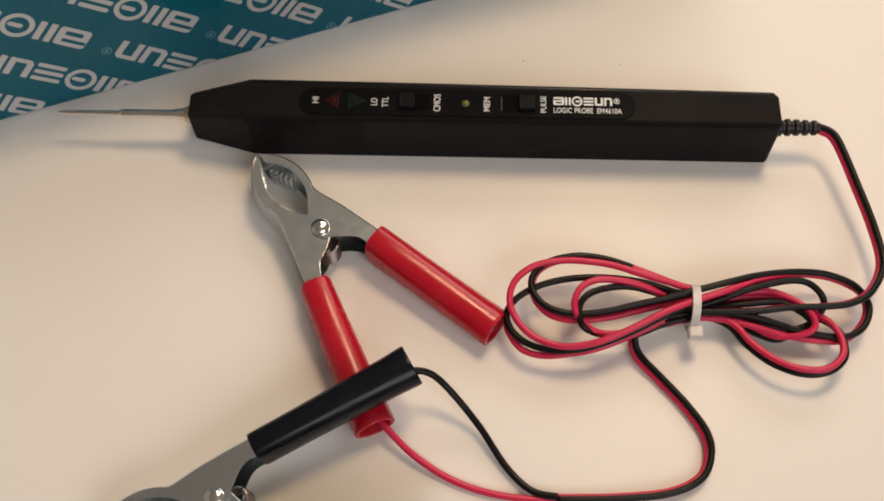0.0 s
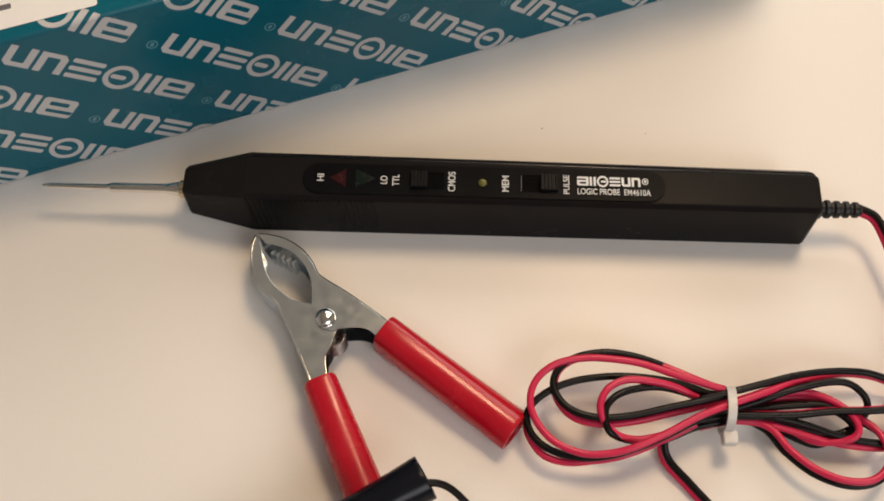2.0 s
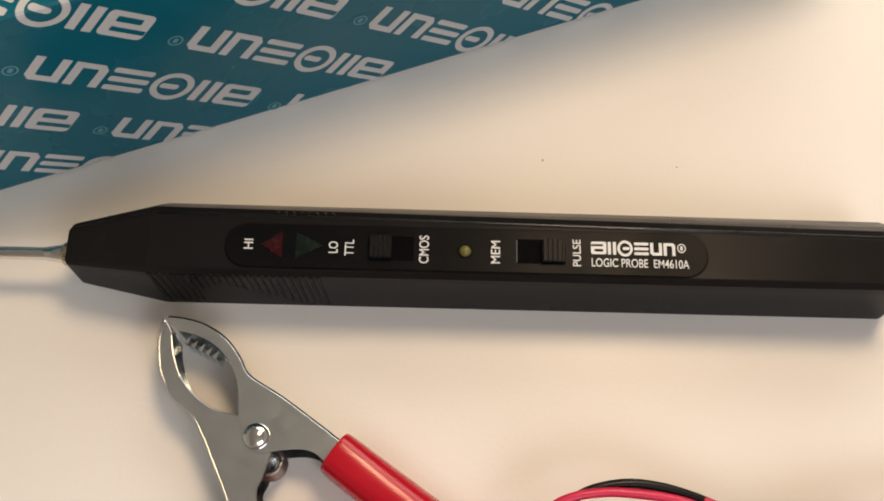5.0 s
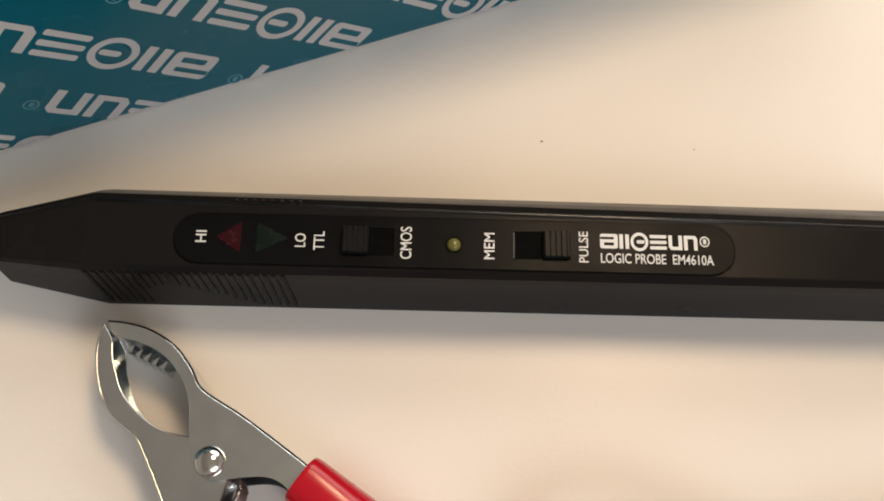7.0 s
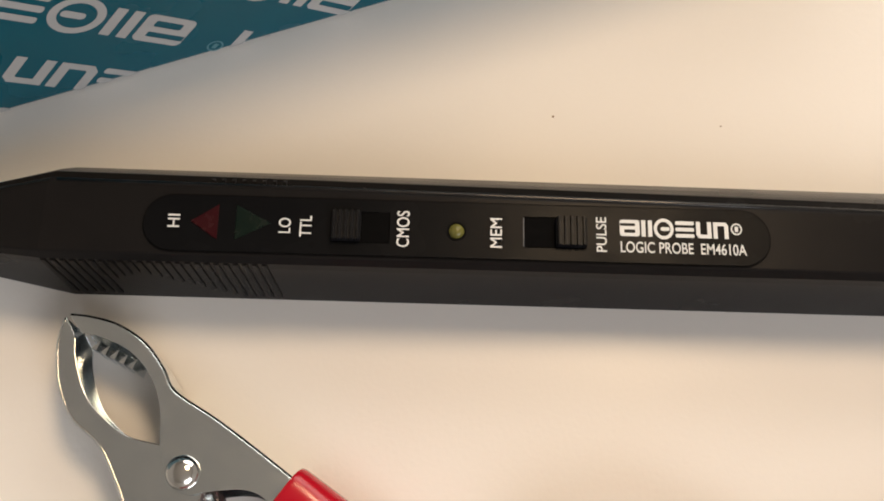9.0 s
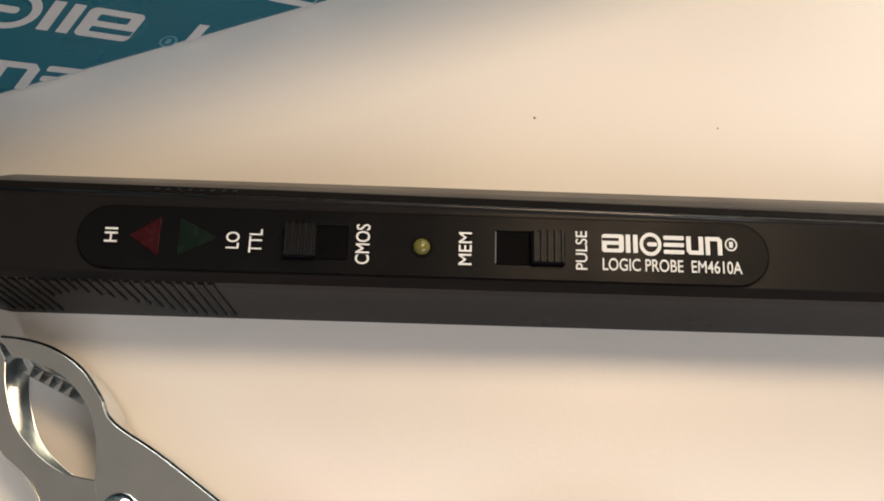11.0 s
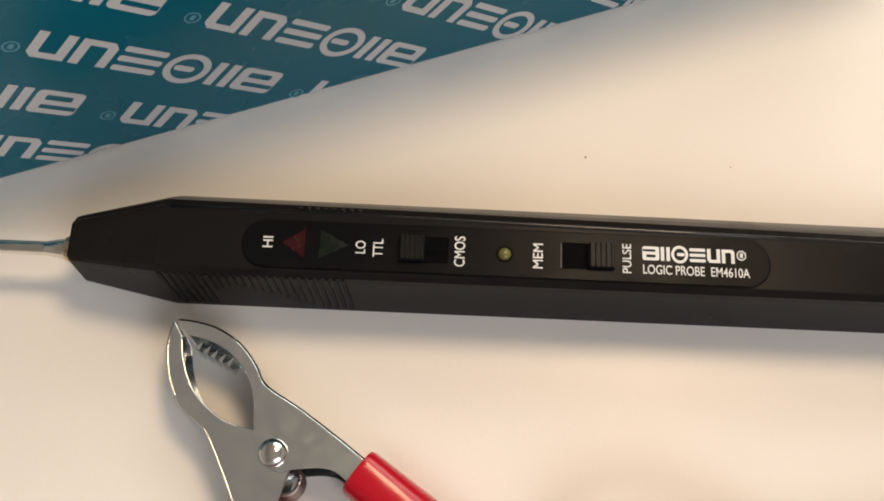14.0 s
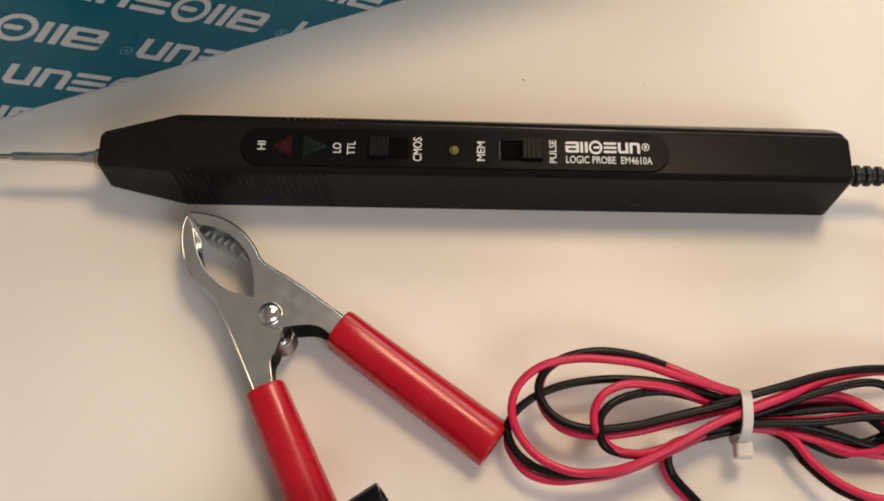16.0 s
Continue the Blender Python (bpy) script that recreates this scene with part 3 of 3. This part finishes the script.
wire(with_z([(59.6, 117.9), (57.1, 117.2), (52.3, 115.9), (44.6, 114.0), (36.9, 112.2), (29.2, 111.4), (23.0, 112.7), (19.2, 116.5), (18.2, 120.9), (19.8, 124.8), (24.1, 127.4), (30.1, 128.4), (36.5, 127.7), (42.3, 126.3), (47.9, 124.1), (54.6, 121.8), (59.5, 120.4)], [10.7, 9.7, 8.7, 8.2, 8.4, 8.8, 9.2, 9.8, 10.2, 10.2]), RED_WIRE, "red_wire")
# inner left loop
wire(with_z([(64.6, 115.6), (59.1, 116.9), (52.7, 118.5), (46.8, 120.4), (40.8, 121.2), (34.9, 121.1), (30.5, 118.9), (28.6, 115.1), (29.5, 111.5), (32.9, 108.6), (38.2, 108.0), (44.7, 109.8), (51.7, 112.8), (59.4, 113.9)], [6.2, 8.2, 11.2, 12.7, 11.7, 8.7, 7.2, 6.2]), RED_WIRE, "red_wire")
wire(with_z([(62.9, 117.0), (55.0, 118.3), (49.0, 119.8), (42.9, 120.3), (36.9, 119.3), (32.2, 117.2), (29.8, 113.9), (30.5, 109.4), (34.1, 108.0), (39.8, 107.9), (44.9, 109.0), (51.9, 111.9), (59.6, 113.5)], [5.2, 7.7, 10.7, 11.7, 10.7, 7.2, 5.2, 4.7]), BLACK_WIRE, "black_wire")
# upper right loop, black outside
wire(with_z([(52.2, 117.3), (59.0, 119.5), (67.9, 121.7), (75.0, 123.7), (82.2, 125.2), (89.3, 125.9), (95.4, 125.5), (101.6, 122.9), (104.5, 117.7), (102.8, 112.5), (98.6, 109.5), (92.7, 109.2), (85.1, 110.4), (77.5, 112.7), (69.8, 114.1), (60.1, 113.9), (52.4, 112.9)], [11.2, 11.2, 10.2, 8.7, 7.2, 6.2, 5.7, 6.2, 7.2, 8.2, 8.2]), BLACK_WIRE, "black_wire")
wire(with_z([(59.9, 117.0), (67.9, 119.9), (76.1, 122.8), (84.4, 124.9), (90.6, 125.6), (96.8, 125.1), (102.6, 122.4), (104.3, 118.0), (102.4, 113.1), (97.4, 108.7), (90.1, 108.4), (82.4, 109.4), (73.9, 111.8), (68.2, 113.0), (60.5, 113.3), (52.7, 111.7)], [10.7, 9.7, 7.7, 5.2, 4.4, 4.7, 5.7, 6.2, 5.7]), RED_WIRE, "red_wire")
# second right loop
wire(with_z([(52.2, 113.4), (60.1, 115.6), (66.9, 117.8), (73.6, 120.0), (82.5, 122.2), (87.9, 122.2), (91.4, 119.7), (92.5, 117.1), (91.0, 114.5), (88.7, 112.6), (83.8, 111.2), (77.0, 112.3), (68.4, 114.2), (60.7, 115.8)], [9.2, 9.2, 10.7, 10.7, 9.7, 7.2, 5.2, 4.7, 5.7, 6.2]), BLACK_WIRE, "black_wire")
# inner right loop
wire(with_z([(60.6, 117.2), (70.5, 119.8), (78.2, 120.6), (83.7, 118.7), (87.6, 115.7), (89.4, 112.5), (88.7, 110.1), (85.0, 109.1), (79.7, 109.5), (73.5, 112.7), (65.9, 115.3)], [7.2, 7.7, 8.2, 8.7, 8.2, 6.2, 4.2, 4.2]), RED_WIRE, "red_wire")
wire(with_z([(58.7, 116.0), (66.4, 116.6), (74.1, 117.3), (81.3, 117.6), (85.9, 115.4), (88.6, 112.9), (88.6, 111.4), (85.6, 110.7), (80.9, 109.0), (76.3, 110.3), (69.8, 113.6), (62.1, 115.4)], [6.7, 7.2, 7.7, 7.7, 6.2, 3.7, 3.5, 3.7]), BLACK_WIRE, "black_wire")
# low right loop
wire(with_z([(60.7, 115.5), (69.0, 112.1), (73.2, 106.8), (78.2, 102.4), (84.4, 99.7), (90.8, 99.7), (95.1, 103.2), (95.6, 107.9), (94.1, 111.8), (91.3, 114.5), (86.2, 118.1), (78.7, 119.9), (69.8, 119.3), (60.8, 116.6)], [6.2, 6.7, 7.7, 8.2, 8.2, 7.2, 6.2, 5.7, 6.2]), RED_WIRE, "red_wire")
wire(with_z([(61.0, 115.4), (68.4, 112.0), (72.5, 106.6), (78.3, 101.5), (85.4, 98.8), (91.7, 99.4), (96.1, 103.0), (96.6, 108.2), (94.9, 111.6), (91.6, 114.1), (85.9, 117.6), (78.8, 119.1), (70.0, 118.5), (60.9, 116.2)], [4.7, 5.2, 6.2, 6.7, 6.7, 6.2, 5.2, 4.7, 5.2]), BLACK_WIRE, "black_wire")
# out of the bundle to the clips
twin([(60, 113.6, 6.5), (51.8, 112.0, 6), (45.6, 110.2, 5.5), (44.0, 107.8, 4.5), (45.4, 104.0, 2.8), (50.3, 98.7, 2), (56.6, 91.3, 1.9), (60.9, 84.4, 1.9), (61.4, 78.8, 1.9), (58.6, 73.2, 1.9), (51.0, 69.6, 1.9), (38.8, 68.1, 1.9), (24, 67.6, 1.7)], -0.75, 1.0)
wire([(24, 67.9, 2.4), (17.8, 69.4, 1.8), (11.8, 75.0, 1.6), (4.9, 84.8, 3.5), (-2.1, 92.0, 8), (-6.9, 95.0, 12), (-11.5, 95.2, 14), (-17, 94, 14.5)], BLACK_WIRE, "black_wire")
wire([(24, 67.2, 1.0), (12.0, 68.0, 1.0), (3.1, 70.0, 1.0), (-4.5, 73.2, 1.4), (-11.8, 77.9, 2.8), (-17.2, 82.8, 4.4), (-21, 87, 5)], RED_WIRE, "red_wire")

# ---- cable tie ----
tie = empty("cable_tie", pose(0.0592, 0.1158, 0.0012), "translucent white nylon cable tie round the wire bundle", "cable tie")
bm = bmesh.new()
n = 40
hoop = []
for k in range(n):
    w = 2 * math.pi * k / n
    c, s = math.cos(w), math.sin(w)
    y, z = 0.0050 * math.copysign(abs(c) ** 0.8, c), 0.0060 + 0.0056 * math.copysign(abs(s) ** 0.8, s)
    yo, zo = y * 1.11, 0.0060 + (z - 0.0060) * 1.10
    x = 0.0004 * c
    hoop.append([(x - 0.00105, y, z), (x + 0.00105, y, z), (x + 0.00105, yo, zo), (x - 0.00105, yo, zo)])
loft(bm, hoop, close=True)
part("band", bm, NYLON, tie, bevel=0.0001)
bm = bmesh.new()
box(bm, (-0.0018, -0.0084, 0.0046), (0.0018, -0.0052, 0.0078))
part("head", bm, NYLON, tie, "square ratchet head", bevel=0.0005)

# ---- crumbs on the table ----
for x, y, r in ((0.017, 0.1975, 0.00024), (0.0455, 0.1965, 0.00016)):
    bm = bmesh.new()
    bmesh.ops.create_icosphere(bm, subdivisions=1, radius=r)
    for v in bm.verts:
        v.co *= 0.8 + 0.4 * random.random()
        v.co.z = v.co.z * 0.5 + r * 0.35
    crumb = part("crumb", bm, FLOOR, None)
    crumb.matrix_world = pose(x, y, 0)
    tagged(crumb, "tiny brown crumb lying on the white table", "crumb", "crumbs on the table")
